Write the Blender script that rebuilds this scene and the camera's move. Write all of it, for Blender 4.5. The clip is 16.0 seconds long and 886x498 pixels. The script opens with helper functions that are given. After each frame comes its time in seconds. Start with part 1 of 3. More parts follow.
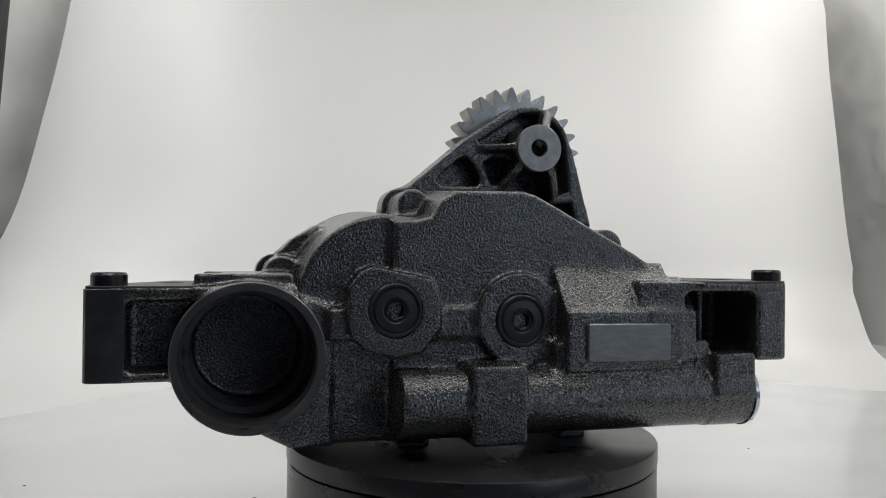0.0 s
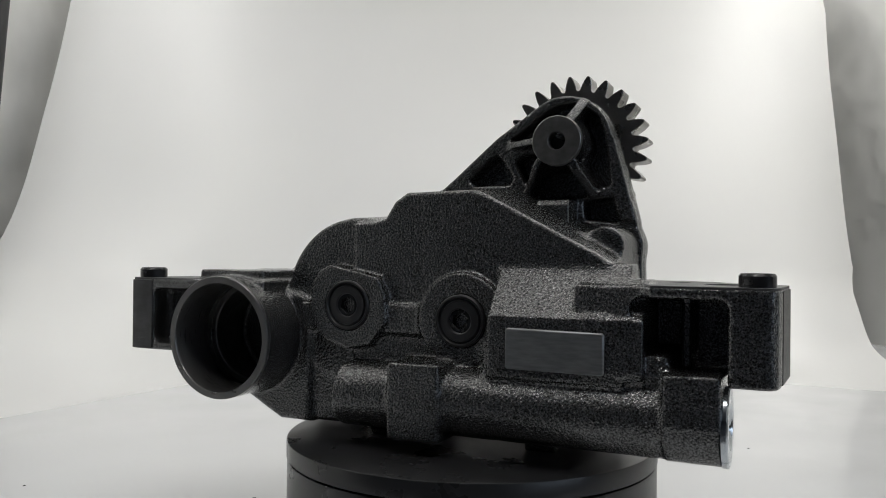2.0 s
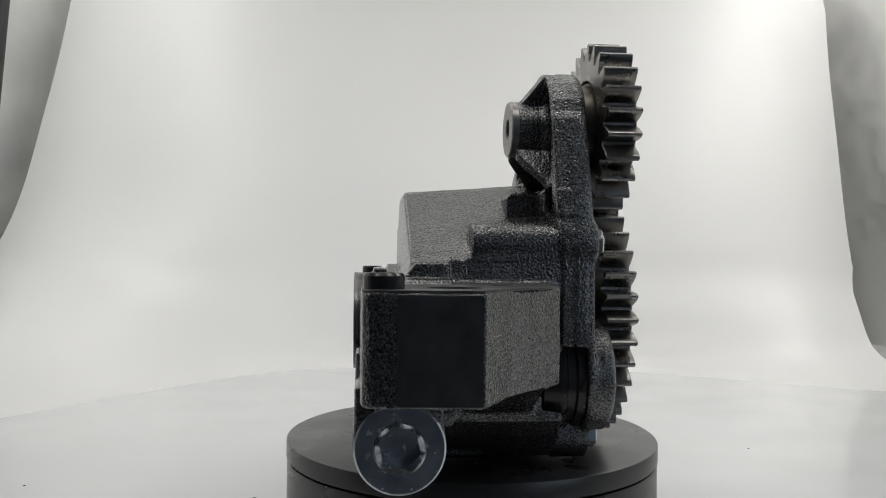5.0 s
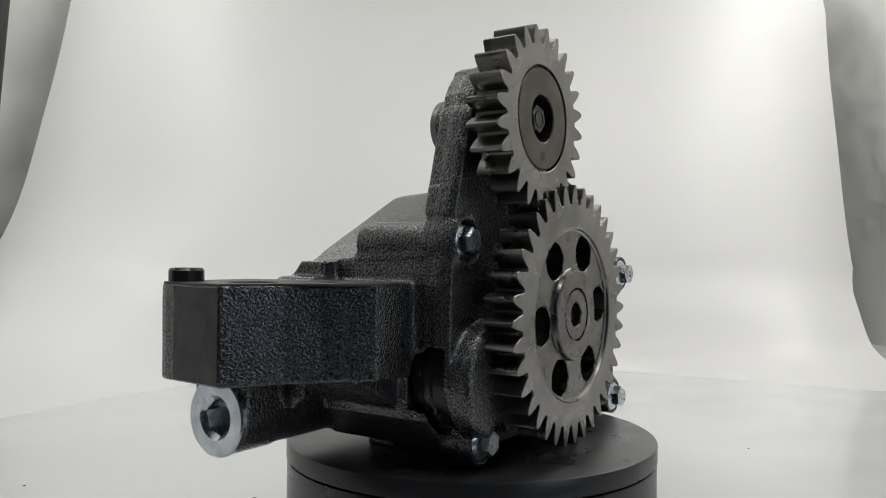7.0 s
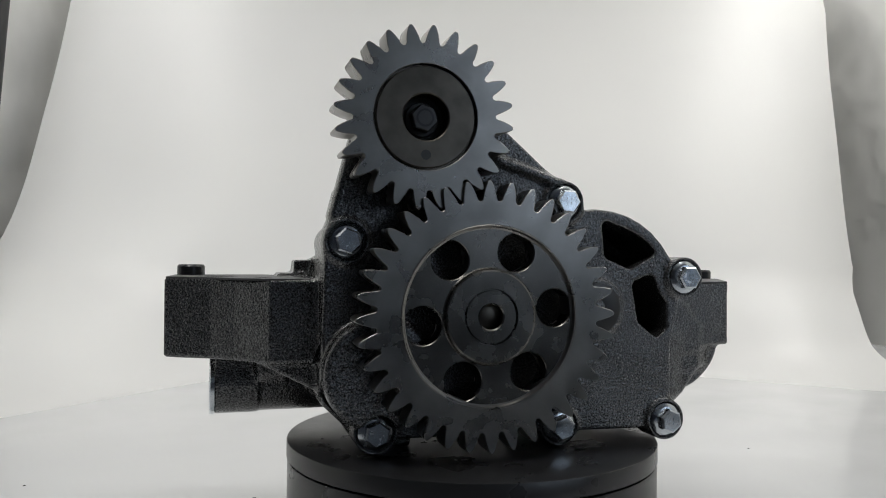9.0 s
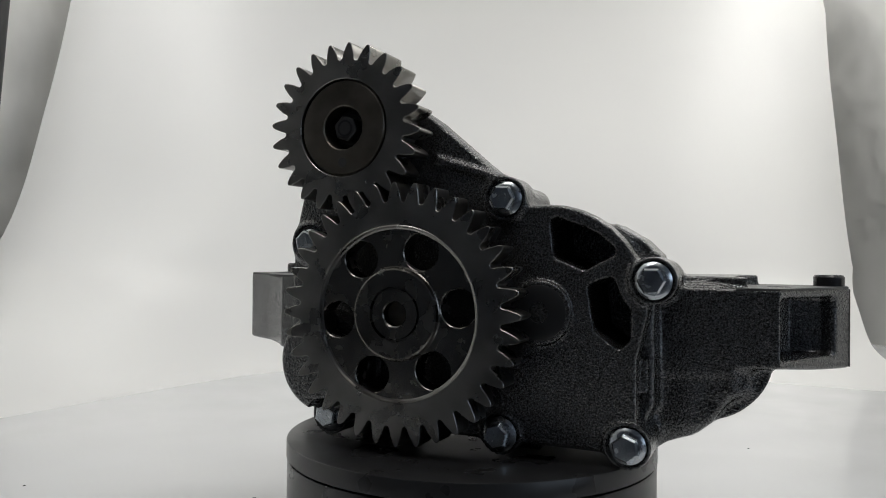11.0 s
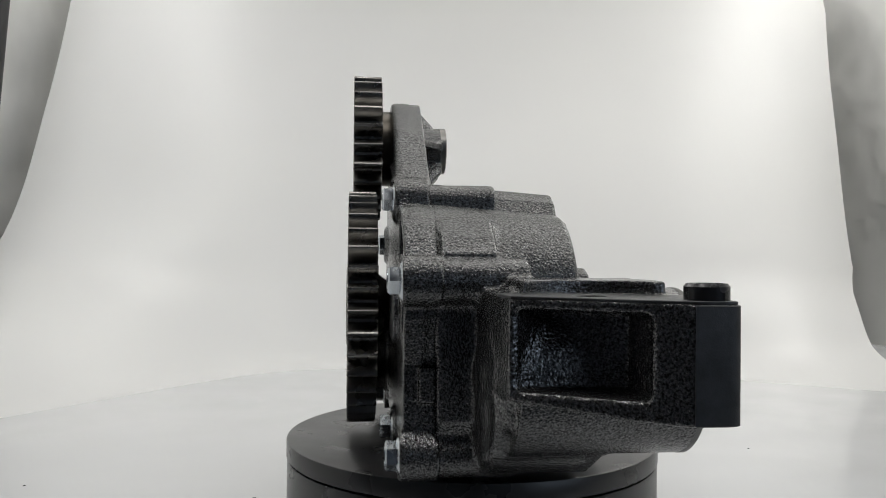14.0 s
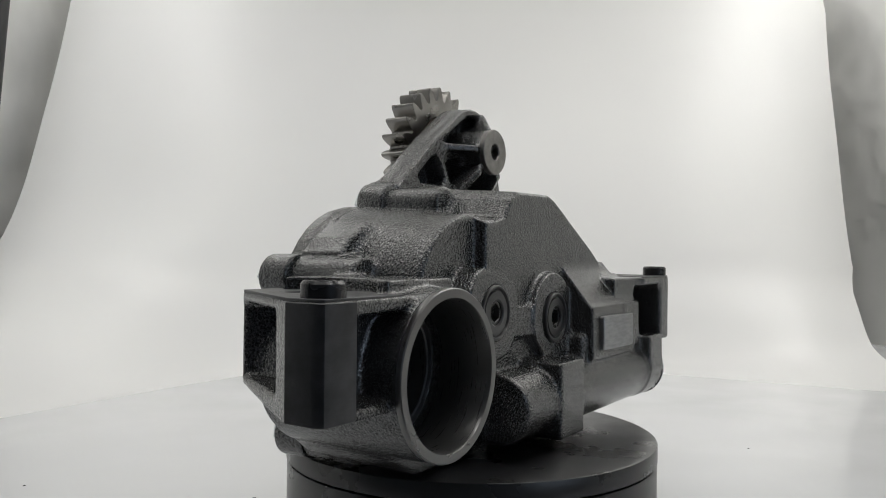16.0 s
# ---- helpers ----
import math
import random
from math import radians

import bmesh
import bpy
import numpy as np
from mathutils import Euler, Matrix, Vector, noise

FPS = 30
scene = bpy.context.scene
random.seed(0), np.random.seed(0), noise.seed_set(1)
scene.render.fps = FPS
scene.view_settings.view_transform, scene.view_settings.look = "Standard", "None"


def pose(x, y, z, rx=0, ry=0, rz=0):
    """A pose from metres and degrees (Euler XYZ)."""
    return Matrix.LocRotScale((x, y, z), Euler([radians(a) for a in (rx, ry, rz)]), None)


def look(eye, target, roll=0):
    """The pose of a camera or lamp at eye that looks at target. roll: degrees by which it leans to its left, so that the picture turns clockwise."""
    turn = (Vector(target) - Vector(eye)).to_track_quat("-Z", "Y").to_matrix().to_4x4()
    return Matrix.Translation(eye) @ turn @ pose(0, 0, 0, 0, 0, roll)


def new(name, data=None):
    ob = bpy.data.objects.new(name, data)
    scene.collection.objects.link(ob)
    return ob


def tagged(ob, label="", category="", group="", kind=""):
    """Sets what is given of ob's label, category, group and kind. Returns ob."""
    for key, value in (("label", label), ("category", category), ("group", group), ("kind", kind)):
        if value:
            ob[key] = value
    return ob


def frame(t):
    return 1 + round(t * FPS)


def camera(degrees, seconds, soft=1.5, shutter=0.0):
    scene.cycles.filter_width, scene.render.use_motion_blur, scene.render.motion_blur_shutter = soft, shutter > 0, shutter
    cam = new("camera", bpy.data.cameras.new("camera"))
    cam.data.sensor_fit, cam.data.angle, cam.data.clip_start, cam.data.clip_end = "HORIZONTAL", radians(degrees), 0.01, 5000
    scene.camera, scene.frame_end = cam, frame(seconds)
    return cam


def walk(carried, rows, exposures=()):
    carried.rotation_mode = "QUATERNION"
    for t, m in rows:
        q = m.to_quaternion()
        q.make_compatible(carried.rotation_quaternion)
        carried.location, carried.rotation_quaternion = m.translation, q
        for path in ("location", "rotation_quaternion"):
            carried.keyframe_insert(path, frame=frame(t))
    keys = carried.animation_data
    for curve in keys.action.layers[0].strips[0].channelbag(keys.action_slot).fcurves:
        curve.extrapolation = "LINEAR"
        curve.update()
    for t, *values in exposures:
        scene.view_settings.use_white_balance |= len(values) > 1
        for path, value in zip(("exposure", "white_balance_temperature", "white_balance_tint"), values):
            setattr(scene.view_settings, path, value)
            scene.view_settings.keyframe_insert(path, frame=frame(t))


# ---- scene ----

# Camera: it stands still before a small photo tent.
EYE = Vector((0.0, -0.4833, 0.1071))
YAW, PITCH = -0.03685, 0.00778
AIM = Vector((math.sin(YAW) * math.cos(PITCH), math.cos(YAW) * math.cos(PITCH), math.sin(PITCH)))
cam = camera(58.44, 16.0, soft=1.0)
walk(cam, [(0, look(EYE, EYE + AIM, 0.508)), (16, look(EYE, EYE + AIM, 0.508))])

# The tent's own axes: x across, y away from the camera, z up from the platter.
TENT = Matrix.Translation((EYE.x, EYE.y, 0)) @ Matrix.Rotation(-YAW, 4, "Z")

# ---------------------------------------------------------------- light
world = bpy.data.worlds.new("window_sky")
world.use_nodes = True
world.node_tree.nodes["Background"].inputs[0].default_value = (0.62, 0.74, 0.9, 1)
world.node_tree.nodes["Background"].inputs[1].default_value = 1.7
scene.world = world
scene.view_settings.exposure = 0.06


def strip_lamp(name, x, y, z, sx, sy, watts, aim, colour=(1.0, 0.985, 0.955)):
    data = bpy.data.lights.new(name, "AREA")
    data.shape, data.size, data.size_y, data.energy, data.color = "RECTANGLE", sx, sy, watts, colour
    ob = new(name, data)
    ob.matrix_world = TENT @ look((x, y, z), aim)
    return ob


# the tent's top panel and rows of small lamps along its front edge and its sides
strip_lamp("tent_lamp", 0.18, 0.85, 0.97, 0.75, 0.45, 1.6, (0.18, 0.851, 0.0))
strip_lamp("tent_lamp", 0.0, 0.16, 0.96, 1.0, 0.05, 2.8, (0.0, 0.80, 0.0))
strip_lamp("tent_lamp", -0.62, 1.15, 0.97, 0.16, 1.3, 2.5, (-0.62, 1.151, 0))
strip_lamp("tent_lamp", 0.76, 1.15, 0.97, 0.18, 1.3, 3.5, (0.76, 1.151, 0))


# ---------------------------------------------------------------- materials
def material(name, base, rough=0.5, metal=0.0, coat=0.0, spec=0.5):
    m = bpy.data.materials.new(name)
    m.use_nodes = True
    b = m.node_tree.nodes["Principled BSDF"]
    b.inputs["Base Color"].default_value = (*base, 1)
    b.inputs["Roughness"].default_value = rough
    b.inputs["Metallic"].default_value = metal
    b.inputs["Coat Weight"].default_value = coat
    b.inputs["Specular IOR Level"].default_value = spec
    return m, m.node_tree.nodes, m.node_tree.links, b


def vary(nodes, links, b, socket, scale, lo, hi, detail=4.0, stretch=(1, 1, 1)):
    """Lets a socket wander between two values over the surface."""
    co = nodes.new("ShaderNodeTexCoord")
    mp = nodes.new("ShaderNodeMapping")
    mp.inputs["Scale"].default_value = stretch
    n = nodes.new("ShaderNodeTexNoise")
    n.inputs["Scale"].default_value, n.inputs["Detail"].default_value = scale, detail
    ramp = nodes.new("ShaderNodeMapRange")
    ramp.inputs["From Min"].default_value, ramp.inputs["From Max"].default_value = 0.3, 0.7
    links.new(co.outputs["Object"], mp.inputs[0])
    links.new(mp.outputs[0], n.inputs["Vector"])
    links.new(n.outputs["Fac"], ramp.inputs["Value"])
    if isinstance(lo, tuple):
        mix = nodes.new("ShaderNodeMix")
        mix.data_type = "RGBA"
        mix.inputs["A"].default_value, mix.inputs["B"].default_value = (*lo, 1), (*hi, 1)
        links.new(ramp.outputs[0], mix.inputs["Factor"])
        links.new(mix.outputs["Result"], b.inputs[socket])
    else:
        ramp.inputs["To Min"].default_value, ramp.inputs["To Max"].default_value = lo, hi
        links.new(ramp.outputs[0], b.inputs[socket])


def relief(nodes, links, b, layers):
    """Bump from noise layers (scale, height in metres, detail)."""
    co = nodes.new("ShaderNodeTexCoord")
    last = None
    for scale, height, detail, stretch in layers:
        mp = nodes.new("ShaderNodeMapping")
        mp.inputs["Scale"].default_value = stretch
        n = nodes.new("ShaderNodeTexNoise")
        n.inputs["Scale"].default_value, n.inputs["Detail"].default_value = scale, detail
        bump = nodes.new("ShaderNodeBump")
        bump.inputs["Distance"].default_value, bump.inputs["Strength"].default_value = height, 1.0
        links.new(co.outputs["Object"], mp.inputs[0])
        links.new(mp.outputs[0], n.inputs["Vector"])
        links.new(n.outputs["Fac"], bump.inputs["Height"])
        if last:
            links.new(last.outputs[0], bump.inputs["Normal"])
        last = bump
    links.new(last.outputs[0], b.inputs["Normal"])


ONE = (1, 1, 1)
CAST, n_, l_, b_ = material("black_painted_cast_iron", (0.1, 0.1, 0.1), 0.22, 0.75, spec=0.7)
# fine base-colour specks: casting grain, with its glints painted in as pale ones
vary(n_, l_, b_, "Base Color", 1100, (0.02, 0.0201, 0.0205), (0.22, 0.221, 0.223), 1)
vary(n_, l_, b_, "Roughness", 45, 0.14, 0.22, 4)
relief(n_, l_, b_, [(1700, 0.0001, 0, ONE), (760, 0.00055, 1, ONE), (90, 0.00025, 2, ONE)])

MACHINED, n_, l_, b_ = material("black_machined_iron", (0.09, 0.09, 0.092), 0.45, 0.7)
vary(n_, l_, b_, "Base Color", 90, (0.055, 0.055, 0.057), (0.09, 0.09, 0.093))
vary(n_, l_, b_, "Roughness", 150, 0.4, 0.52, 3, (1, 6, 6))
relief(n_, l_, b_, [(900, 0.00008, 2, (0.2, 2, 2))])

BORE, n_, l_, b_ = material("turned_dark_iron", (0.16, 0.158, 0.155), 0.34, 0.8)
vary(n_, l_, b_, "Roughness", 200, 0.25, 0.42, 3, (0.3, 6, 0.3))

GEAR, n_, l_, b_ = material("ground_gear_steel", (0.33, 0.32, 0.30), 0.3, 1.0)
vary(n_, l_, b_, "Base Color", 45, (0.20, 0.193, 0.183), (0.29, 0.281, 0.267))
vary(n_, l_, b_, "Roughness", 70, 0.24, 0.36, 5)
relief(n_, l_, b_, [(1500, 0.00001, 2, ONE)])

WEB, n_, l_, b_ = material("dull_forged_steel", (0.24, 0.225, 0.205), 0.38, 1.0)
vary(n_, l_, b_, "Base Color", 60, (0.13, 0.124, 0.115), (0.20, 0.191, 0.178))
vary(n_, l_, b_, "Roughness", 80, 0.2, 0.32, 5)

BUSH, n_, l_, b_ = material("dark_phosphated_steel", (0.13, 0.11, 0.085), 0.36, 0.9)
vary(n_, l_, b_, "Base Color", 50, (0.07, 0.063, 0.053), (0.15, 0.135, 0.115))

ZINC, n_, l_, b_ = material("blue_zinc_plating", (0.62, 0.68, 0.74), 0.2, 1.0)
vary(n_, l_, b_, "Base Color", 120, (0.48, 0.52, 0.56), (0.70, 0.73, 0.755))
vary(n_, l_, b_, "Roughness", 200, 0.14, 0.3, 3)

PIN, n_, l_, b_ = material("black_oxide_sleeve", (0.03, 0.03, 0.032), 0.22, 0.4)
vary(n_, l_, b_, "Roughness", 150, 0.16, 0.3, 3)

PLATE, n_, l_, b_ = material("milled_blank_pad", (0.26, 0.26, 0.265), 0.4, 0.75)
vary(n_, l_, b_, "Base Color", 140, (0.23, 0.233, 0.238), (0.31, 0.313, 0.318), 4, (1, 1, 5))

SATIN, n_, l_, b_ = material("black_satin_plastic", (0.018, 0.018, 0.019), 0.3)
vary(n_, l_, b_, "Roughness", 25, 0.24, 0.36, 5)
relief(n_, l_, b_, [(1800, 0.00004, 2, ONE)])

SHEET, n_, l_, b_ = material("white_pvc_sheet", (0.8, 0.8, 0.795), 0.34)
vary(n_, l_, b_, "Base Color", 2.2, (0.775, 0.775, 0.775), (0.82, 0.82, 0.81), 2)

BOARD, n_, l_, b_ = material("glossy_white_board", (0.74, 0.748, 0.752), 0.16)
vary(n_, l_, b_, "Base Color", 3, (0.685, 0.695, 0.705), (0.72, 0.727, 0.735), 3)
vary(n_, l_, b_, "Roughness", 9, 0.12, 0.24, 3)
relief(n_, l_, b_, [(5, 0.007, 1, ONE)])

CLOTH, n_, l_, b_ = material("silver_tent_cloth", (0.78, 0.78, 0.76), 0.6, 0.0)
vary(n_, l_, b_, "Base Color", 5, (0.72, 0.72, 0.70), (0.84, 0.84, 0.82), 3)
relief(n_, l_, b_, [(6, 0.02, 2, ONE)])

PLUG, n_, l_, b_ = material("black_plug_steel", (0.02, 0.02, 0.021), 0.35, spec=0.6)
vary(n_, l_, b_, "Roughness", 180, 0.28, 0.42, 3)
BOSS, n_, l_, b_ = material("turned_iron_face", (0.5, 0.48, 0.46), 0.36, 0.9)
vary(n_, l_, b_, "Base Color", 160, (0.18, 0.175, 0.168), (0.27, 0.262, 0.252))
DARK, n_, l_, b_ = material("black_pole", (0.03, 0.03, 0.03), 0.5)
WALL, n_, l_, b_ = material("grey_room_wall", (0.22, 0.23, 0.25), 0.8)
vary(n_, l_, b_, "Base Color", 3, (0.2, 0.21, 0.23), (0.24, 0.25, 0.27))


# ---------------------------------------------------------------- builders
def smooth(me, angle=35):
    me.polygons.foreach_set("use_smooth", [True] * len(me.polygons))
    me.set_sharp_from_angle(angle=radians(angle))
    return me


def mesh_of(bm, name, mat, angle=35):
    me = bpy.data.meshes.new(name)
    bm.normal_update()
    bm.to_mesh(me)
    bm.free()
    me.materials.append(mat)
    return smooth(me, angle)


def part(name, bm, mat, parent, label="", angle=35):
    """Links a bmesh, or a finished mesh, as one object under a thing or a part."""
    ob = new(name, mesh_of(bm, name, mat, angle) if isinstance(bm, bmesh.types.BMesh) else bm)
    ob.parent = parent
    return tagged(ob, label)


def lathe(profile, steps=64, axis="y", at=(0, 0, 0), close=False):
    """Turns a profile of (radius, height) round an axis."""
    bm = bmesh.new()
    rings = []
    for r, h in profile:
        ring = []
        for i in range(steps):
            a = 2 * math.pi * i / steps
            p = {"y": (r * math.cos(a), h, r * math.sin(a)), "z": (r * math.cos(a), r * math.sin(a), h), "x": (h, r * math.cos(a), r * math.sin(a))}[axis]
            ring.append(bm.verts.new(Vector(p) + Vector(at)))
        rings.append(ring)
    pairs = list(zip(rings, rings[1:])) + ([(rings[-1], rings[0])] if close else [])
    for a, b in pairs:
        for i in range(steps):
            bm.faces.new((a[i], a[(i + 1) % steps], b[(i + 1) % steps], b[i]))
    if not close:
        bm.faces.new(rings[0])
        bm.faces.new(rings[-1])
    bmesh.ops.recalc_face_normals(bm, faces=bm.faces[:])
    return bm


def flat_solid(outlines, y0, y1, bevel=0.0004, res=1):
    """A plate in the x-z plane from y0 to y1 with chamfered edges; the first outline is its rim, the others are holes."""
    bm = bmesh.new()
    caps = [[], []]
    for n, pts in enumerate(outlines):
        pts = [Vector(p) for p in pts]
        area = sum(a.x * b.y - b.x * a.y for a, b in zip(pts, pts[1:] + pts[:1]))
        side = (1 if area > 0 else -1) * (1 if n == 0 else -1)
        shrunk = []
        for a, b, c in zip(pts[-1:] + pts[:-1], pts, pts[1:] + pts[:1]):
            e, f = (b - a).normalized(), (c - b).normalized()
            m = Vector((-e.y - f.y, e.x + f.x))
            m = m.normalized() / max(0.5, math.sqrt(max(0.0, (1 + e.dot(f)) / 2)))
            shrunk.append(b + m * bevel * side)
        rings = []
        for ring, y in ((shrunk, y0), (pts, y0 + bevel), (pts, y1 - bevel), (shrunk, y1)):
            rings.append([bm.verts.new((p.x, y, p.y)) for p in ring])
        k = len(pts)
        for u, v in zip(rings, rings[1:]):
            for i in range(k):
                bm.faces.new((u[i], u[(i + 1) % k], v[(i + 1) % k], v[i]))
        for cap, ring in zip(caps, (rings[0], rings[-1])):
            cap.extend(bm.edges.get((ring[i], ring[(i + 1) % k])) for i in range(k))
    for cap in caps:
        bmesh.ops.triangle_fill(bm, use_beauty=True, use_dissolve=False, edges=cap)
    bmesh.ops.recalc_face_normals(bm, faces=bm.faces[:])
    return bm


def circle(cx, cz, r, n=64, phase=0.0):
    return [(cx + r * math.cos(phase + 2 * math.pi * i / n), cz + r * math.sin(phase + 2 * math.pi * i / n)) for i in range(n)]


class Casting:
    """A solid of blended forms on a fine grid, in millimetres: x along the pump, y to its rear, z up."""

    def __init__(self, lo, hi, h):
        self.lo, self.h = np.array(lo, float), h
        self.axes = [np.arange(a, b + h, h, dtype=np.float32) for a, b in zip(lo, hi)]
        self.f = np.full([len(a) for a in self.axes], 9.0, np.float32)

    def _window(self, box):
        cut, grid = [], []
        for i, (a, b) in enumerate(box):
            i0 = max(0, int((a - 7 - self.lo[i]) / self.h))
            i1 = min(len(self.axes[i]), int((b + 7 - self.lo[i]) / self.h) + 2)
            cut.append(slice(i0, i1))
            shape = [1, 1, 1]
            shape[i] = -1
            grid.append(self.axes[i][i0:i1].reshape(shape))
        return tuple(cut), grid

    def _merge(self, box, shape, k, take):
        cut, grid = self._window(box)
        d = shape(*grid)
        a = self.f[cut]
        if take:
            d = -d
            e = np.maximum(k - np.abs(a - d), 0) / k
            self.f[cut] = np.maximum(a, d) + e * e * k / 4
        else:
            e = np.maximum(k - np.abs(a - d), 0) / k
            self.f[cut] = np.minimum(a, d) - e * e * k / 4

    @staticmethod
    def _cap(d2, da, r):
        p, q = d2 + r, da + r
        return np.minimum(np.maximum(p, q), 0) + np.sqrt(np.maximum(p, 0) ** 2 + np.maximum(q, 0) ** 2) - r

    def box(self, x0, x1, y0, y1, z0, z1, r=2.0, k=3.0, take=False):
        c = [(x0 + x1) / 2, (y0 + y1) / 2, (z0 + z1) / 2]
        s = [(x1 - x0) / 2 - r, (y1 - y0) / 2 - r, (z1 - z0) / 2 - r]

        def shape(X, Y, Z):
            q = [np.abs(g - m) - e for g, m, e in zip((X, Y, Z), c, s)]
            out = np.sqrt(np.maximum(q[0], 0) ** 2 + np.maximum(q[1], 0) ** 2 + np.maximum(q[2], 0) ** 2)
            return out + np.minimum(np.maximum(np.maximum(q[0], q[1]), q[2]), 0) - r
        self._merge([(x0, x1), (y0, y1), (z0, z1)], shape, k, take)

    def rod(self, axis, c, a0, a1, rad, r=1.5, k=3.0, take=False, rad1=None):
        """A round bar along an axis through c, from a0 to a1, of radius rad (rad1 at its far end)."""
        i = "xyz".index(axis)
        o = [j for j in range(3) if j != i]
        box = [None] * 3
        big = max(rad, rad1 or rad)
        box[i] = (a0, a1)
        for j, m in zip(o, c):
            box[j] = (m - big, m + big)

        def shape(*G):
            t = np.clip((G[i] - a0) / (a1 - a0), 0, 1)
            rr = rad + ((rad1 or rad) - rad) * t
            d2 = np.sqrt((G[o[0]] - c[0]) ** 2 + (G[o[1]] - c[1]) ** 2) - rr
            return self._cap(d2, np.abs(G[i] - (a0 + a1) / 2) - (a1 - a0) / 2, r)
        self._merge(box, shape, k, take)

    def prism(self, axis, poly, a0, a1, r=2.0, k=3.0, take=False, lean=0.0, pivot=60.0, soft=0.0):
        """An outline pushed along an axis. lean: how much lower, per mm towards a0, what lies above pivot becomes. soft: radius of the outline's corners."""
        if soft:
            mx, mz = sum(p[0] for p in poly) / len(poly), sum(p[1] for p in poly) / len(poly)
            poly = [(x + (mx - x) * 1.25 * soft / math.hypot(x - mx, z - mz), z + (mz - z) * 1.25 * soft / math.hypot(x - mx, z - mz)) for x, z in poly]
        i = "xyz".index(axis)
        o = [j for j in range(3) if j != i]
        box = [None] * 3
        box[i] = (a0, a1)
        for n, j in enumerate(o):
            box[j] = (min(p[n] for p in poly), max(p[n] for p in poly))

        def shape(*G):
            P, Q = G[o[0]], G[o[1]]
            if lean:
                Q = pivot + (Q - pivot) * np.where(Q > pivot, 1 + lean * (a1 - G[i]), 1)
            P, Q = np.broadcast_arrays(P, Q)
            best = np.full(P.shape, 1e9, np.float32)
            inside = np.zeros(P.shape, bool)
            for (ax, az), (bx, bz) in zip(poly, poly[1:] + poly[:1]):
                ex, ez = bx - ax, bz - az
                wx, wz = P - ax, Q - az
                t = np.clip((wx * ex + wz * ez) / (ex * ex + ez * ez), 0, 1)
                best = np.minimum(best, (wx - ex * t) ** 2 + (wz - ez * t) ** 2)
                if ez:
                    inside ^= ((az <= Q) != (bz <= Q)) & (wx < wz * ex / ez)
            d2 = np.sqrt(best) * np.where(inside, -1, 1) - soft
            return self._cap(d2, np.abs(G[i] - (a0 + a1) / 2) - (a1 - a0) / 2, r)
        self._merge(box, shape, k, take)

    def bar(self, p, q, thick, y0, y1, r=1.0, k=3.0):
        """A rib in the x-z plane from p to q."""
        dx, dz = q[0] - p[0], q[1] - p[1]
        n = math.hypot(dx, dz)
        ox, oz = -dz / n * thick / 2, dx / n * thick / 2
        self.prism("y", [(p[0] + ox, p[1] + oz), (q[0] + ox, q[1] + oz), (q[0] - ox, q[1] - oz), (p[0] - ox, p[1] - oz)], y0, y1, r, k)

    def uneven(self, cell, size, seed):
        """Gentle unevenness of the sand mould: size in mm over lumps of about cell mm."""
        rng = np.random.default_rng(seed)
        n = [max(4, int(len(a) * self.h / cell) + 3) for a in self.axes]
        g = rng.uniform(-1, 1, n).astype(np.float32)
        for i, a in enumerate(self.axes):
            t = (a - a[0]) / cell
            k = np.minimum(t.astype(int), n[i] - 2)
            w = (t - k).astype(np.float32)
            w = w * w * (3 - 2 * w)
            shape = [1, 1, 1]
            shape[i] = -1
            w = w.reshape(shape)
            g = np.take(g, k, i) * (1 - w) + np.take(g, k + 1, i) * w
        self.f += g * size

    def mesh(self, name, mat):
        f, h = self.f, self.h
        f[[0, -1]], f[:, [0, -1]], f[:, :, [0, -1]] = 9, 9, 9
        neg = f < 0
        n = [s - 1 for s in f.shape]
        lowc = np.ones(n, bool)
        anyc = np.zeros(n, bool)
        for dx in (0, 1):
            for dy in (0, 1):
                for dz in (0, 1):
                    c = neg[dx:dx + n[0], dy:dy + n[1], dz:dz + n[2]]
                    lowc &= c
                    anyc |= c
        cells = np.argwhere(anyc & ~lowc)
        index = np.full(n, -1, np.int32)
        index[tuple(cells.T)] = np.arange(len(cells))
        corner = np.array([(a, b, c) for a in (0, 1) for b in (0, 1) for c in (0, 1)])
        vals = np.stack([f[tuple((cells + c).T)] for c in corner], 1)
        pos, cnt = np.zeros((len(cells), 3), np.float32), np.zeros((len(cells), 1), np.float32)
        for a in range(8):
            for b in range(a + 1, 8):
                if np.abs(corner[a] - corner[b]).sum() == 1:
                    va, vb = vals[:, a], vals[:, b]
                    s = (va < 0) != (vb < 0)
                    t = np.where(s, va / np.where(s, va - vb, 1), 0)[:, None]
                    pos += np.where(s[:, None], corner[a] + t * (corner[b] - corner[a]), 0)
                    cnt += s[:, None]
        spot = cells + pos / cnt

        def sample(p):
            k = np.clip(p.astype(int), 0, np.array(f.shape) - 2)
            w = (p - k).astype(np.float32)
            out = 0
            for c in corner:
                out = out + f[tuple((k + c).T)] * np.prod(np.where(c, w, 1 - w), 1)
            return out
        for _ in range(3):
            grad = np.stack([sample(spot + 0.6 * e) - sample(spot - 0.6 * e) for e in np.eye(3)], 1) / (1.2 * h)
            size2 = np.maximum((grad ** 2).sum(1), 0.15)
            move = (sample(spot) / size2)[:, None] * grad / h
            spot = spot - np.clip(move, -0.35, 0.35)
        wide = np.stack([sample(spot + 1.2 * e) - sample(spot - 1.2 * e) for e in np.eye(3)], 1)
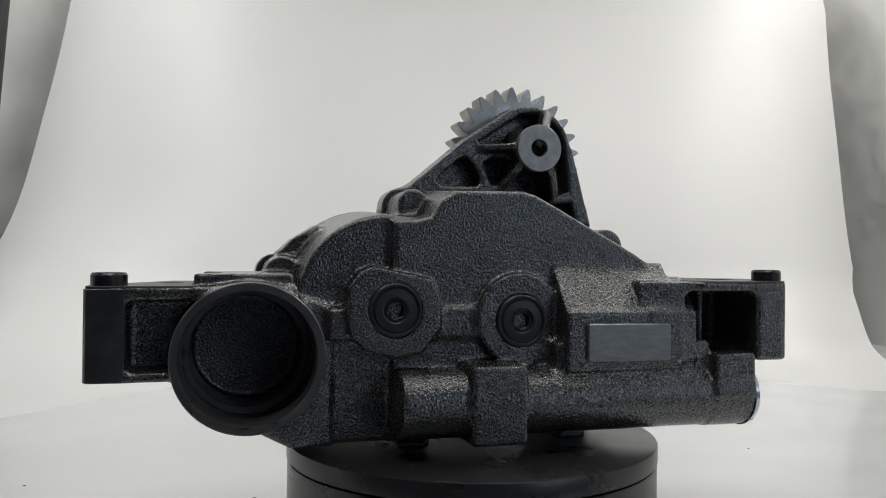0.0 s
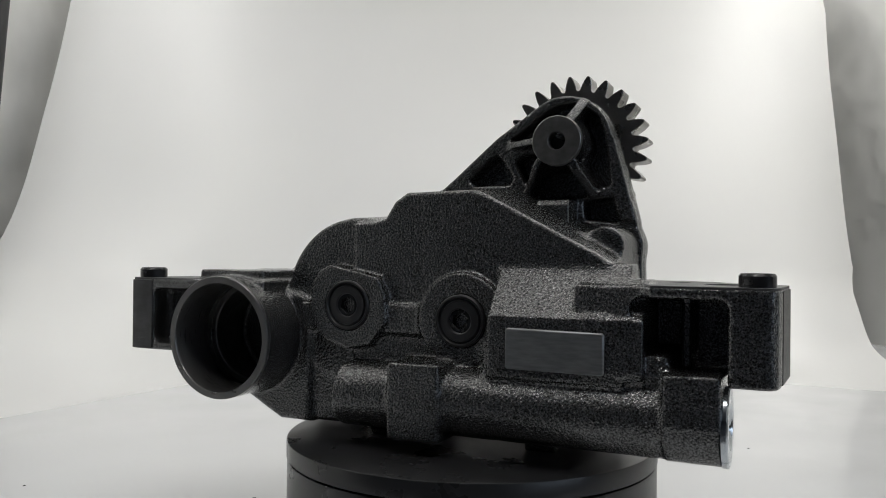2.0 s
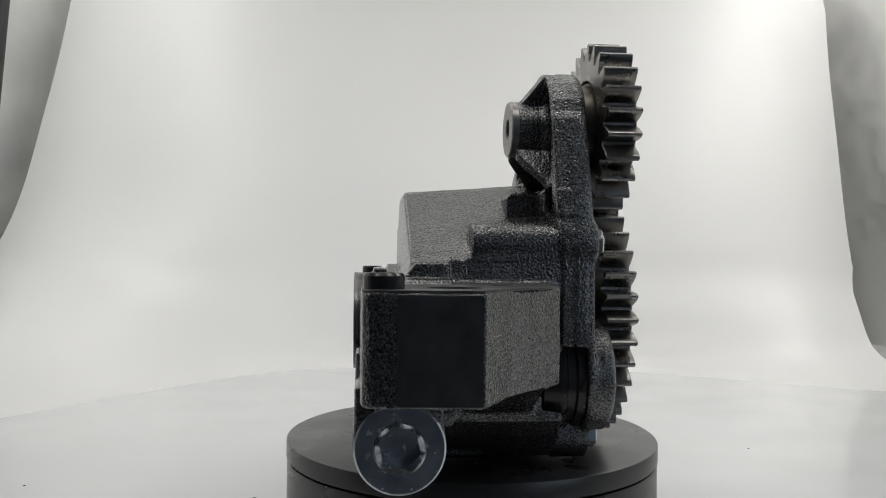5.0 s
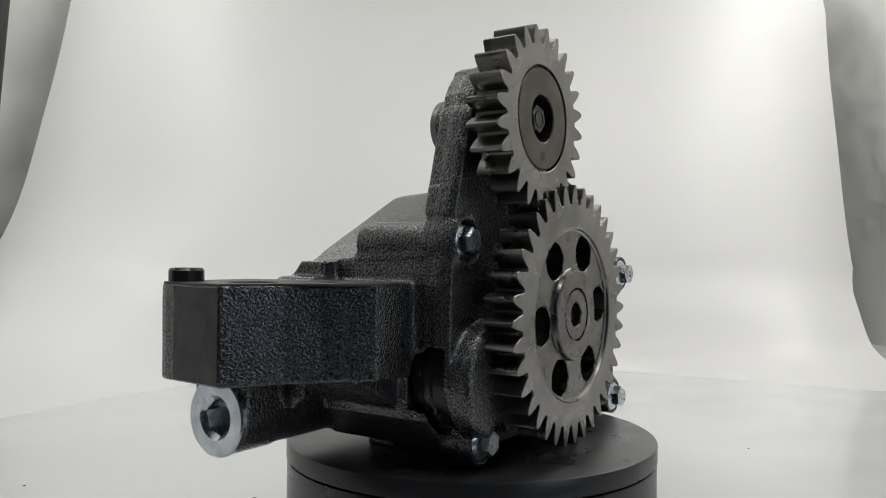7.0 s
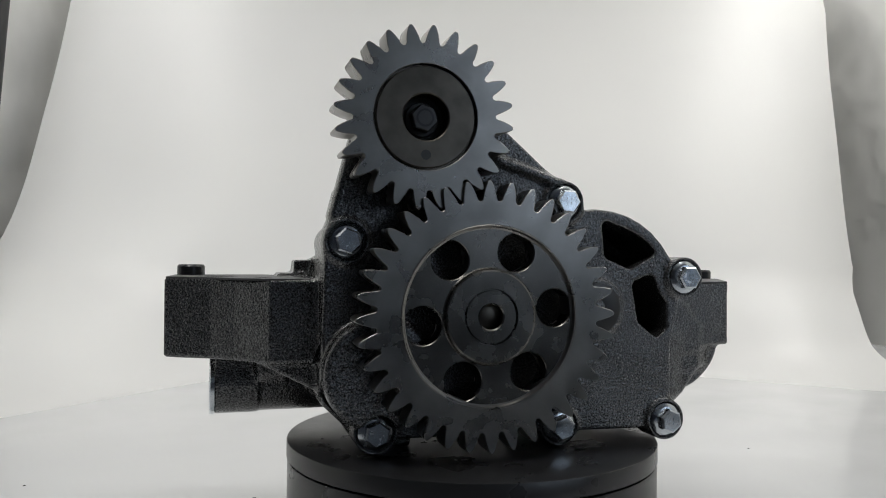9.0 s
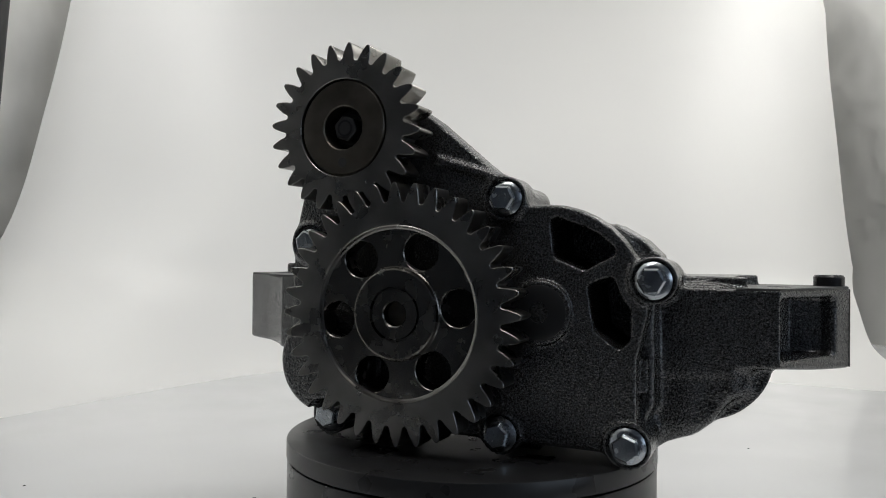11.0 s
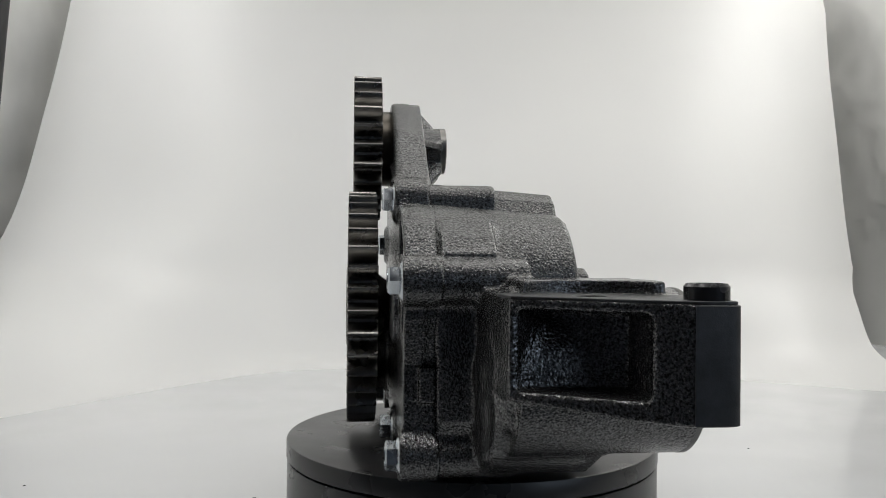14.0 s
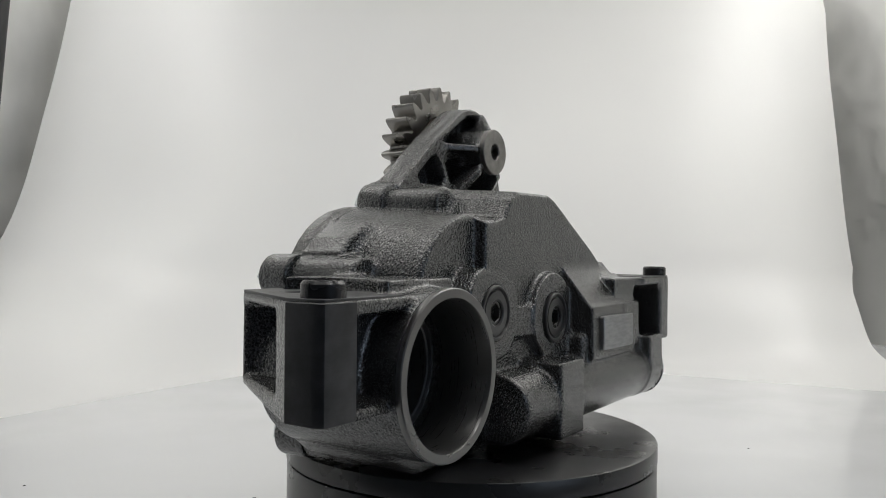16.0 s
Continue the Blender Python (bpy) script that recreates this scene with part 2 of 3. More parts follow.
        normals = wide / np.maximum(np.linalg.norm(wide, axis=1, keepdims=True), 1e-6)
        verts = (self.lo + spot * h) / 1000.0
        quads = []
        for ax in range(3):
            b, c = [(1, 2), (2, 0), (0, 1)][ax]
            lo_, hi_ = [slice(None)] * 3, [slice(None)] * 3
            lo_[ax], hi_[ax] = slice(0, -1), slice(1, None)
            na, nb = neg[tuple(lo_)], neg[tuple(hi_)]
            e = np.argwhere(na != nb)
            flip = na[tuple(e.T)]
            eb, ec = np.eye(3, dtype=int)[b], np.eye(3, dtype=int)[c]
            q = np.stack([index[tuple((e - o).T)] for o in (eb + ec, ec, 0 * eb, eb)], 1)
            q[~flip] = q[~flip][:, ::-1]
            quads.append(q)
        quads = np.concatenate(quads)
        me = bpy.data.meshes.new(name)
        me.vertices.add(len(verts))
        me.vertices.foreach_set("co", verts.astype(np.float32).ravel())
        me.loops.add(quads.size)
        me.loops.foreach_set("vertex_index", quads.ravel().astype(np.int32))
        me.polygons.add(len(quads))
        me.polygons.foreach_set("loop_start", np.arange(0, quads.size, 4, dtype=np.int32))
        me.polygons.foreach_set("use_smooth", np.ones(len(quads), bool))
        me.update(calc_edges=True)
        me.normals_split_custom_set_from_vertices(normals.astype(np.float32))
        me.materials.append(mat)
        return me


MM = 0.001

# ---------------------------------------------------------------- the tent
FLOOR = -0.062
prof = [(0.30, FLOOR), (0.45, FLOOR), (0.6, FLOOR), (0.85, FLOOR), (1.0, FLOOR + 0.006), (1.12, FLOOR + 0.034), (1.22, FLOOR + 0.085), (1.29, 0.07), (1.335, 0.13),
        (1.38, 0.21), (1.44, 0.34), (1.50, 0.47), (1.55, 0.60), (1.60, 0.75), (1.64, 0.96)]


def soft_step(t):
    return 0.5 * (t + math.sqrt(t * t + 0.0064))


def sweep():
    bm = bmesh.new()
    pts = []
    for i in range(len(prof) - 1):
        p0, p1, p2, p3 = (Vector(prof[max(0, min(len(prof) - 1, j))]) for j in (i - 1, i, i + 1, i + 2))
        for s in range(10):
            t = s / 10
            pts.append(0.5 * ((2 * p1) + (p2 - p0) * t + (2 * p0 - 5 * p1 + 4 * p2 - p3) * t * t + (3 * p1 - p0 - 3 * p2 + p3) * t ** 3))
    pts.append(Vector(prof[-1]))
    rows = []
    for d, z in pts:
        if d < 0.85:
            continue
        t = max(0.0, min(1.0, (z - 0.05) / 0.55))
        left, right = -0.722, 0.675 + 0.068 * t - 0.3 * max(0.0, min(0.12, 0.09 - z))
        row = []
        for k in range(81):
            x = left + (right - left) * k / 80
            ripple = 0.004 * math.sin(5 * x + 2.0) * max(0.0, min(1, (z - FLOOR) * 4))
            # the lower edge lies on the floor in a bow that comes forward at both sides
            start = max(0.5, 1.19 - 1.95 * soft_step(-0.25 - x) - 0.58 * soft_step(x - 0.25))
            share = max(0.0, min(1.0, (1.42 - d) / 0.57))
            share = share * share * (3 - 2 * share)
            # the side edges curl away towards the tent's sides
            edge = max(0.0, 1 - min(x - left, right - x) / 0.09)
            curl = 0.045 * edge * edge
            x += (0.024 if x > 0 else -0.034) * edge * edge
            row.append(bm.verts.new((x, d + curl + ripple + share * (start - 0.85), z + (0.0008 if rows else -0.002))))
        rows.append(row)
    for a, b in zip(rows, rows[1:]):
        for k in range(80):
            bm.faces.new((a[k], a[k + 1], b[k + 1], b[k]))
    bmesh.ops.recalc_face_normals(bm, faces=bm.faces[:])
    bmesh.ops.solidify(bm, geom=bm.faces[:], thickness=-0.0012)
    ob = new("backdrop", mesh_of(bm, "backdrop", SHEET, 60))
    ob.matrix_world = TENT
    return tagged(ob, "glossy white plastic sheet curving up behind the turntable", "backdrop", kind="structure")


def slab(name, x0, x1, y0, y1, z0, z1, mat, label, category="wall", m=TENT):
    bm = bmesh.new()
    bmesh.ops.create_cube(bm, size=1)
    for v in bm.verts:
        v.co = ((x0 + x1) / 2 + v.co.x * (x1 - x0), (y0 + y1) / 2 + v.co.y * (y1 - y0), (z0 + z1) / 2 + v.co.z * (z1 - z0))
    bmesh.ops.bevel(bm, geom=bm.edges[:], offset=0.003, segments=1, affect="EDGES")
    ob = new(name, mesh_of(bm, name, mat))
    ob.matrix_world = m
    return tagged(ob, label, category, kind="structure")


sweep()
slab("wall_west", -0.88, -0.86, 0.1, 1.92, FLOOR - 0.03, 1.02, CLOTH, "pale silvery cloth side of the photo tent")
slab("wall_east", 0.86, 0.88, 0.1, 1.92, FLOOR - 0.03, 1.02, CLOTH, "pale silvery cloth side of the photo tent")
slab("wall_north", -0.86, 0.86, 1.9, 1.92, FLOOR - 0.03, 1.02, CLOTH, "pale silvery cloth back of the photo tent")
slab("ceiling", -0.86, 0.86, 0.1, 1.9, 1.0, 1.02, CLOTH, "pale silvery cloth top of the photo tent", "ceiling")
slab("floor", -0.86, 0.86, 0.24, 1.9, FLOOR - 0.03, FLOOR, BOARD, "glossy white board on the tent's floor", "floor")
# the dim room round the tent
def window_wall():
    """The room's wall beside the tent's open front, with its daylit window cut through."""
    rect = [(-3.2, -0.8), (2.6, -0.8), (2.6, 2.0), (-3.2, 2.0)]
    hole = [(-2.9, 0.22), (-0.75, 0.22), (-0.75, 1.5), (-2.9, 1.5)]
    ob = new("room_wall_east", mesh_of(flat_solid([rect, hole], -2.25, -2.2, 0.002), "room_wall_east", WALL))
    ob.matrix_world = TENT @ Matrix.Rotation(math.pi / 2, 4, "Z")
    return tagged(ob, "plain grey wall of the dim room with a window", "wall", kind="structure")


window_wall()
slab("wall_south", -2.2, 2.2, -3.25, -3.2, -0.8, 2.0, WALL, "plain grey wall of the dim room", m=TENT)
slab("room_wall_north", -2.2, 2.2, 2.6, 2.65, -0.8, 2.0, WALL, "plain grey wall of the dim room", m=TENT)
slab("room_ceiling", -2.25, 2.25, -3.25, 2.65, 2.0, 2.05, WALL, "plain grey ceiling of the dim room", "ceiling", m=TENT)
slab("room_wall_west", -2.25, -2.2, -3.2, 2.6, -0.8, 2.0, WALL, "plain grey wall of the dim room", m=TENT)
slab("room_floor", -2.2, 2.2, -3.2, 2.6, -0.85, -0.8, WALL, "plain grey floor of the dim room", "floor", m=TENT)



def tent_pole():
    """A thin leaning pole of the tent's frame beside the sheet's edge."""
    foot, top = Vector((-0.775, 1.3, FLOOR)), Vector((-0.692, 1.3, 0.96))
    bm = lathe([(0.0085, 0), (0.0105, 0.002), (0.0105, (top - foot).length - 0.002), (0.0085, (top - foot).length)], 24, "z")
    ob = new("tent_pole", mesh_of(bm, "tent_pole", DARK))
    ob.matrix_world = TENT @ Matrix.Translation(foot) @ (top - foot).to_track_quat("Z", "Y").to_matrix().to_4x4()
    return tagged(ob, "thin black pole of the photo tent's frame", "tent pole")


tent_pole()

# ---------------------------------------------------------------- the turntable
def turntable():
    t = tagged(new("turntable"), "round black satin plastic display turntable on the white sheet", "turntable")
    base_h = FLOOR * 1000 + 0.3
    part("base", lathe([(r * MM, h * MM) for r, h in [(108, base_h), (109.3, base_h + 1), (109.6, base_h + 3), (109.6, -13), (109.2, -11.4), (108.2, -11.0), (40, -11.0)]], 160, "z"), SATIN, t, "black drum-shaped base")
    plat = part("platter", lathe([(r * MM, h * MM) for r, h in [(40, -10.6), (107.5, -10.6), (109.4, -10.2), (110, -9.6), (110, -0.9), (109.7, -0.3), (109.0, 0), (60, 0), (20, 0)]], 160, "z"), SATIN, t, "black satin rotating top plate")
    return t, plat


table, platter = turntable()

# ---------------------------------------------------------------- the oil pump
pump = tagged(new("oil_pump"), "black cast-iron oil pump with two steel gears on a turntable", "oil pump")
GX, GZ = 48.7, 177.0      # idler gear's axis
BX, BZ = 14.1, 75.6       # driven gear's axis
BOLTS = [(84.7, 114.0), (68.8, 13.6), (-115.8, 95.3), (-103.6, 12.3), (-36.2, 11.8), (-38.2, 137.6)]
WINDOWS = [[(-63, 126.5), (-64, 107.5), (-81, 99.5), (-97, 109), (-91, 116), (-80, 123)],
           [(-83.5, 93), (-93, 97), (-99, 87), (-105, 80), (-103, 63), (-99, 60), (-86.5, 68)]]
RES = 0.75


def housing():
    c = Casting((-214, -78, -4), (182, 40, 156), RES)
    # ears
    c.prism("z", [(-190, -67), (-204, -67), (-206.6, -66.4), (-207.8, -64.8), (-208.2, -62), (-208, -49), (-173, 11), (-110, 14), (-110, -60), (-150, -67)], 46, 91, 2, 3)
    c.prism("x", [(-80, 30), (-49, 44.5), (14, 50.5), (14, 30)], -214, -150, 1, 2, take=True)
    along, inward = (0.504, 0.864), (0.864, -0.504)
    c.prism("z", [(-208 + s * along[0] + q * inward[0], -49 + s * along[1] + q * inward[1]) for s, q in ((14, -9), (71, -9), (66, 4), (58, 20), (27, 20), (16, 8))], 54.5, 86, 3, 3, take=True)
    c.box(-190, -152, -76, -53, 51, 84.5, 4, 3, take=True)
    c.prism("z", [(168, -67.1), (171.6, -66.2), (174, -63.6), (175.1, -59.4), (175.4, -54), (178, -19), (153, -4.5), (140, 6), (122, 24), (80, 28), (80, -60), (113, -64), (118, -67)], 47.5, 93.2, 2, 3)
    c.box(108, 152.5, -80, -25, 30, 87.5, 5, 3, take=True)
    c.box(129, 134, -42, -20, 50, 88, 2, 3)
    c.prism("y", [(127, 47), (98, 32), (80, 25), (80, 60), (127, 60)], -30, 17, 2, 3)
    # main chamber and the rounded shoulder beside it
    c.prism("y", [(-58, 7), (-58, 130), (-44, 131), (-37, 133), (-31, 143), (-23, 148.5), (17, 149.2), (24.5, 147), (87, 112), (94, 107), (95.5, 98), (95, 26), (76, 8)], -43.5, 33.2, 2.5, 4, lean=0.00092)
    c.rod("y", (-60, 80), -36.5, 33.2, 48.8, 2.5, 4, rad1=54)
    c.prism("y", [(-111, 85), (-114, 60), (-114, 30), (-104, 13), (-88, 5.5), (-40, 5.5), (-40, 85)], -36.5, 33.2, 2.5, 4)
    # inlet chamber below the ear
    c.prism("y", [(-152, 62), (-152, 36), (-140, 20), (-112, 5), (-90, 5), (-90, 80), (-130, 88)], -40, 12, 3, 4)
    c.box(-134, -100, -30, 13.0, 14, 60, 7, 9)
    c.box(-160, -138, -14, 9, 34, 54, 5, 6)
    # bolt bosses
    for x, z, y0, r in ((BOLTS[0][0] - 1, BOLTS[0][1] - 1, -13, 11), (BOLTS[1][0], BOLTS[1][1], 0, 11), (BOLTS[2][0] + 2, BOLTS[2][1], -9, 10.5), (BOLTS[3][0], BOLTS[3][1], -4, 10.5),
                        (BOLTS[4][0], BOLTS[4][1], 0, 9.5), (BOLTS[5][0], BOLTS[5][1] - 1, -6, 9.5)):
        c.rod("y", (x, z), y0, 33, r, 2, 5)
    c.box(58, 90, -11, 31, 100, 121, 3, 4)
    c.prism("y", [(-116, 108), (-104, 104), (-86, 118), (-94, 124), (-108, 116)], 5, 31, 2, 5)
    # plug seats on the front
    c.prism("y", [(-84, 78), (-83, 90), (-77, 98), (-70, 101), (-38, 94), (-33, 84), (-33, 68), (-43, 55), (-58, 52), (-74, 57), (-82, 66)], -50, -30, 1.5, 3)
    c.rod("y", (13.4, 72), -49, -30, 25.5, 1.5, 3)
    c.box(-93, 5, -46.5, -20, 62, 78.5, 2, 4)
    # relief-valve bore along the front
    c.rod("x", (-50.5, 27.6), -57, 150, 18.3, 2, 4)
    c.box(-21, 9.7, -70, -30, 7.4, 49.2, 2, 3)
    c.box(108, 126, -60, -25, 30, 52.5, 2, 2)
    c.rod("x", (-50.5, 27.6), 124, 150, 19.1, 1, 1)
    c.box(124, 150, -69.4, -32, 27, 52.5, 2, 3)
    c.box(30, 126, -60, -20, 34, 60, 3, 5)
    # slanted pad with the blank plate
    c.prism("x", [(-25, 103.5), (-41.5, 103.5), (-60.5, 79.5), (-64.3, 76), (-65, 45), (-60, 40), (-25, 36)], 34.5, 105, 1.5, 2.5)
    c.prism("x", [(-25, 95.5), (-47.4, 95.5), (-60.5, 79.5), (-64.3, 76), (-65, 50), (-60, 44), (-25, 36)], 85, 114.5, 1.5, 2.5)
    c.box(24, 40, -48, -25, 44, 62, 3, 4)
    # feet
    c.box(-52, -34, -32, 26, -0.4, 12, 2, 4)
    c.box(44, 62, -30, 26, -0.4, 12, 2, 4)
    # inlet pipe with its bore
    c.rod("y", (-133.8, 56.8), -72, 5, 36.6, 0.8, 3)
    c.box(-160, -112, -58, 2, 84, 97.0, 1.5, 3)
    c.rod("z", (-184, -24), 91, 120, 37, 0.6, 0.6, take=True)
    c.rod("y", (-133.8, 56.8), -90, -40, 32.3, 0.5, 0.6, take=True)
    c.rod("y", (-133.8, 56.8), -60, -12, 28.5, 3, 0.6, take=True)
    c.rod("x", (-50.5, 27.2), 139, 160, 11.6, 0.5, 0.6, take=True)
    # holes from above in the ears
    c.rod("z", (-172, -22), 88.4, 120, 6.5, 0.5, 0.6, take=True)
    c.rod("z", (150, -28), 88.8, 120, 12.0, 0.5, 0.6, take=True)
    c.rod("z", (124, -4), 86, 120, 5.5, 0.5, 0.6, take=True)
    # pocket that shows the idler beside the cover
    c.rod("y", (68, 45), 22, 60, 30.0, 1, 1, take=True)
    for window in WINDOWS:
        c.prism("y", window, 6, 50, 1.5, 2, take=True, soft=3.0)
    for x, z, rad in ((-57.9, 77.6, 14.4), (13.4, 71.2, 14.4)):
        c.rod("y", (x, z), -90, -46.5, rad, 0.3, 0.5, take=True)
    c.uneven(11.0, 0.16, 3)
    return c.mesh("housing", CAST)


def cover():
    c = Casting((-132, 6, -4), (106, 66, 212), RES)
    arc = [(GX + 29.6 * math.cos(a), GZ + 29.6 * math.sin(a)) for a in [radians(x) for x in range(10, 131, 12)]]
    dome = [(-60 + 54 * math.cos(a), 80 + 54 * math.sin(a)) for a in [radians(x) for x in range(80, 166, 10)]]
    # plate with arm
    c.prism("y", [(80, 178)] + arc + [(4.4, 182.5), (-37, 147.5), (-44, 140), (-51, 134)] + dome + [(-113, 79), (-107.5, 55), (-107.5, 20), (-96, 7.5), (-30, 8.5), (60, 9), (86, 26), (98, 44), (97, 75), (96, 113), (93, 128)], 38, 48.3, 1.5, 3)
    low = [(-46, 139), (-40, 146), (90, 140), (93, 128), (96, 113), (97, 75), (96, 62), (70, 62), (60, 9), (-30, 8.5), (-96, 7.5), (-107.5, 20), (-107.5, 55), (-113, 79)]
    c.prism("y", low + dome[::-1], 31.3, 44, 1.0, 2)
    # arm, as deep as its rim, with the pockets sunk between the ribs further down
    c.prism("y", [(80, 178)] + arc + [(4.4, 182.5), (-37, 147.5), (-34, 136), (91, 128), (93, 128)], 29.6, 46, 1.5, 3)
    for pocket in ([(-14.5, 155.2), (-12.5, 152.8), (13.5, 152.8), (15, 156), (9, 167), (4.5, 170.5), (-1, 168.5)],
                   [(17, 166.5), (22, 170.5), (35, 170.5), (34, 163), (28, 154), (23.5, 153.5)],
                   [(13.5, 180), (33, 194.5), (45, 201), (56, 201), (54, 192.5), (42, 192), (35, 187), (33, 178)],
                   [(62, 197.5), (68, 193.5), (72.5, 184), (75, 170), (76, 150), (70, 148), (66.5, 153), (62, 162.5), (65, 173), (65, 183), (60.5, 191)],
                   [(32, 160), (56, 161), (62, 150), (63, 144.5), (45, 144), (26.5, 144.5)],
                   [(61, 140), (79, 142.5), (82, 128.5), (62, 130)]):
        c.prism("y", pocket, 15, 44.2, 1.2, 3, take=True, soft=1.5)
    c.rod("y", (GX, GZ - 0.6), 14.2, 42, 15.0, 0.6, 3)
    c.rod("y", (GX, GZ - 0.6), 5, 24, 5.6, 0.2, 0.5, take=True)
    # ribs that slope from the boss down to the rim
    for (x0, z0), (x1, z1), thick, deep in (((49, 178), (61.5, 202), 5.5, 28.5), ((40, 170), (25, 145.5), 3.6, 29.5), ((55, 168), (67, 145.5), 5.0, 29.5)):
        for i in range(30):
            u, v = i / 30, (i + 3) / 30
            c.bar((x0 + (x1 - x0) * u, z0 + (z1 - z0) * u), (x0 + (x1 - x0) * v, z0 + (z1 - z0) * v), thick, 15.5 + (deep - 15.5) * max(0, i - 9) / 20, 43, 0.8, 0.8)
    c.prism("z", [(36, 16), (31, 17), (13, 29.6), (13, 40), (36, 40)], 175, 179.5, 1.2, 3)
    c.prism("x", [(10.5, 120), (10.5, 138), (13, 141), (34, 141), (34, 120)], 37, 57, 1, 3)
    # bosses and idler bulge
    for i, (x, z) in enumerate(BOLTS):
        c.rod("y", (x, z), 31.3, 50.2, 11.8 if i != 4 else 11.0, 1.0, 4)
    c.rod("y", (68, 45), 44.5, 59.5, 29.5, 3, 3)
    c.bar((-36, 148), (2, 160), 3, 46, 50, 1, 4)
    for i, (x, z) in enumerate(BOLTS):
        c.rod("y", (x, z), 48.2 if i else 46.4, 64, 10.3, 0.4, 0.8, take=True)
    # slot beside the idler
    c.prism("y", [(110, 62), (84, 62), (78, 22), (110, 22)], 26, 45, 1.5, 1, take=True)
    # shaft end beside the large gear
    c.rod("y", (-57.9, 77.6), 46, 51.5, 17.0, 1, 2)
    # two open windows in the rounded end
    for window in WINDOWS:
        c.prism("y", window, 20, 60, 1.5, 2, take=True, soft=3.0)
    c.box(-112, -104, 33, 41, 38, 55, 1, 2)
    c.uneven(11.0, 0.12, 5)
    return c.mesh("cover", CAST)


body = part("housing", housing(), CAST, pump, "rough black cast-iron main housing with two mounting ears")
lid = part("cover", cover(), CAST, pump, "rough black cast-iron gear cover with a ribbed arm")


def tooth_outline(cx, cz, teeth, tip, root, phase, tip_w, mid_w):
    """Outline of a spur gear with tall pointed teeth; widths are half angles as a share of the pitch."""
    pts = []
    step = 2 * math.pi / teeth
    shape = [(0.50, 0.0), (0.42, 0.02), (0.355, 0.12), (0.325, 0.28), (mid_w, 0.5), (0.185, 0.72), (0.125, 0.88), (tip_w, 0.97), (tip_w * 0.55, 1.0)]
    for i in range(teeth):
        a = phase + i * step
        for s, h in shape:
            pts.append((a - s * step, h))
        for s, h in shape[::-1][:-1]:
            pts.append((a + s * step, h))
    return [(cx + (root + (tip - root) * h) * math.cos(a), cz + (root + (tip - root) * h) * math.sin(a)) for a, h in pts]


def scaled(pts):
    return [(x * MM, z * MM) for x, z in pts]


def small_gear():
    g = part("idler_gear", flat_solid([scaled(tooth_outline(GX, GZ, 24, 47.0, 37.4, radians(94.4), 0.075, 0.26)), scaled(circle(GX, GZ, 27.2, 80))], 0.0548, 0.0725, 0.0003), GEAR, pump, "bright ground steel spur gear with pointed teeth", 28)
    at = (GX * MM, 0, GZ * MM)
    bush = part("bushing", lathe([(r * MM, h * MM) for r, h in [(12.0, 60), (12.0, 71.6), (12.6, 72.2), (25.4, 72.2), (25.9, 71.6), (25.9, 56)]], 80, "y", at, True), BUSH, g, "dark turned thrust ring with a small oil hole")
    # no hole is cut: a flat black disc paints the oil hole's dark inside
    part("oil_hole_shade", lathe([(r * MM, h * MM) for r, h in [(0.2, 72.28), (2.6, 72.28), (2.6, 72.1), (0.2, 72.1)]], 24, "y", (GX * MM, 0, (GZ - 19.2) * MM)), DARK, bush)
    part("collar", lathe([(r * MM, h * MM) for r, h in [(12.6, 46), (23.5, 46), (24.5, 48), (24.5, 56.5), (27.0, 58), (27.0, 69.5), (13.4, 69.5), (12.6, 69)]], 64, "y", at, True), BUSH, g, "turned collar behind the gear")
    part("spindle", lathe([(r * MM, h * MM) for r, h in [(12.9, 56), (12.9, 60.0), (9.2, 60.4), (9.0, 62.5), (8.6, 63.0), (0.5, 63.0)]], 48, "y", at), DARK, g)
    head = part("bolt_head", flat_solid([scaled(circle(GX, GZ, 7.3, 6, 0.25))], 0.0629, 0.0700, 0.0006), PLUG, g, "black hexagon bolt head")
    part("grade_mark", lathe([(r * MM, h * MM) for r, h in [(3.6, 69.9), (3.6, 70.3), (4.6, 70.3), (4.6, 69.9)]], 32, "y", at, True), PIN, head)
    return g


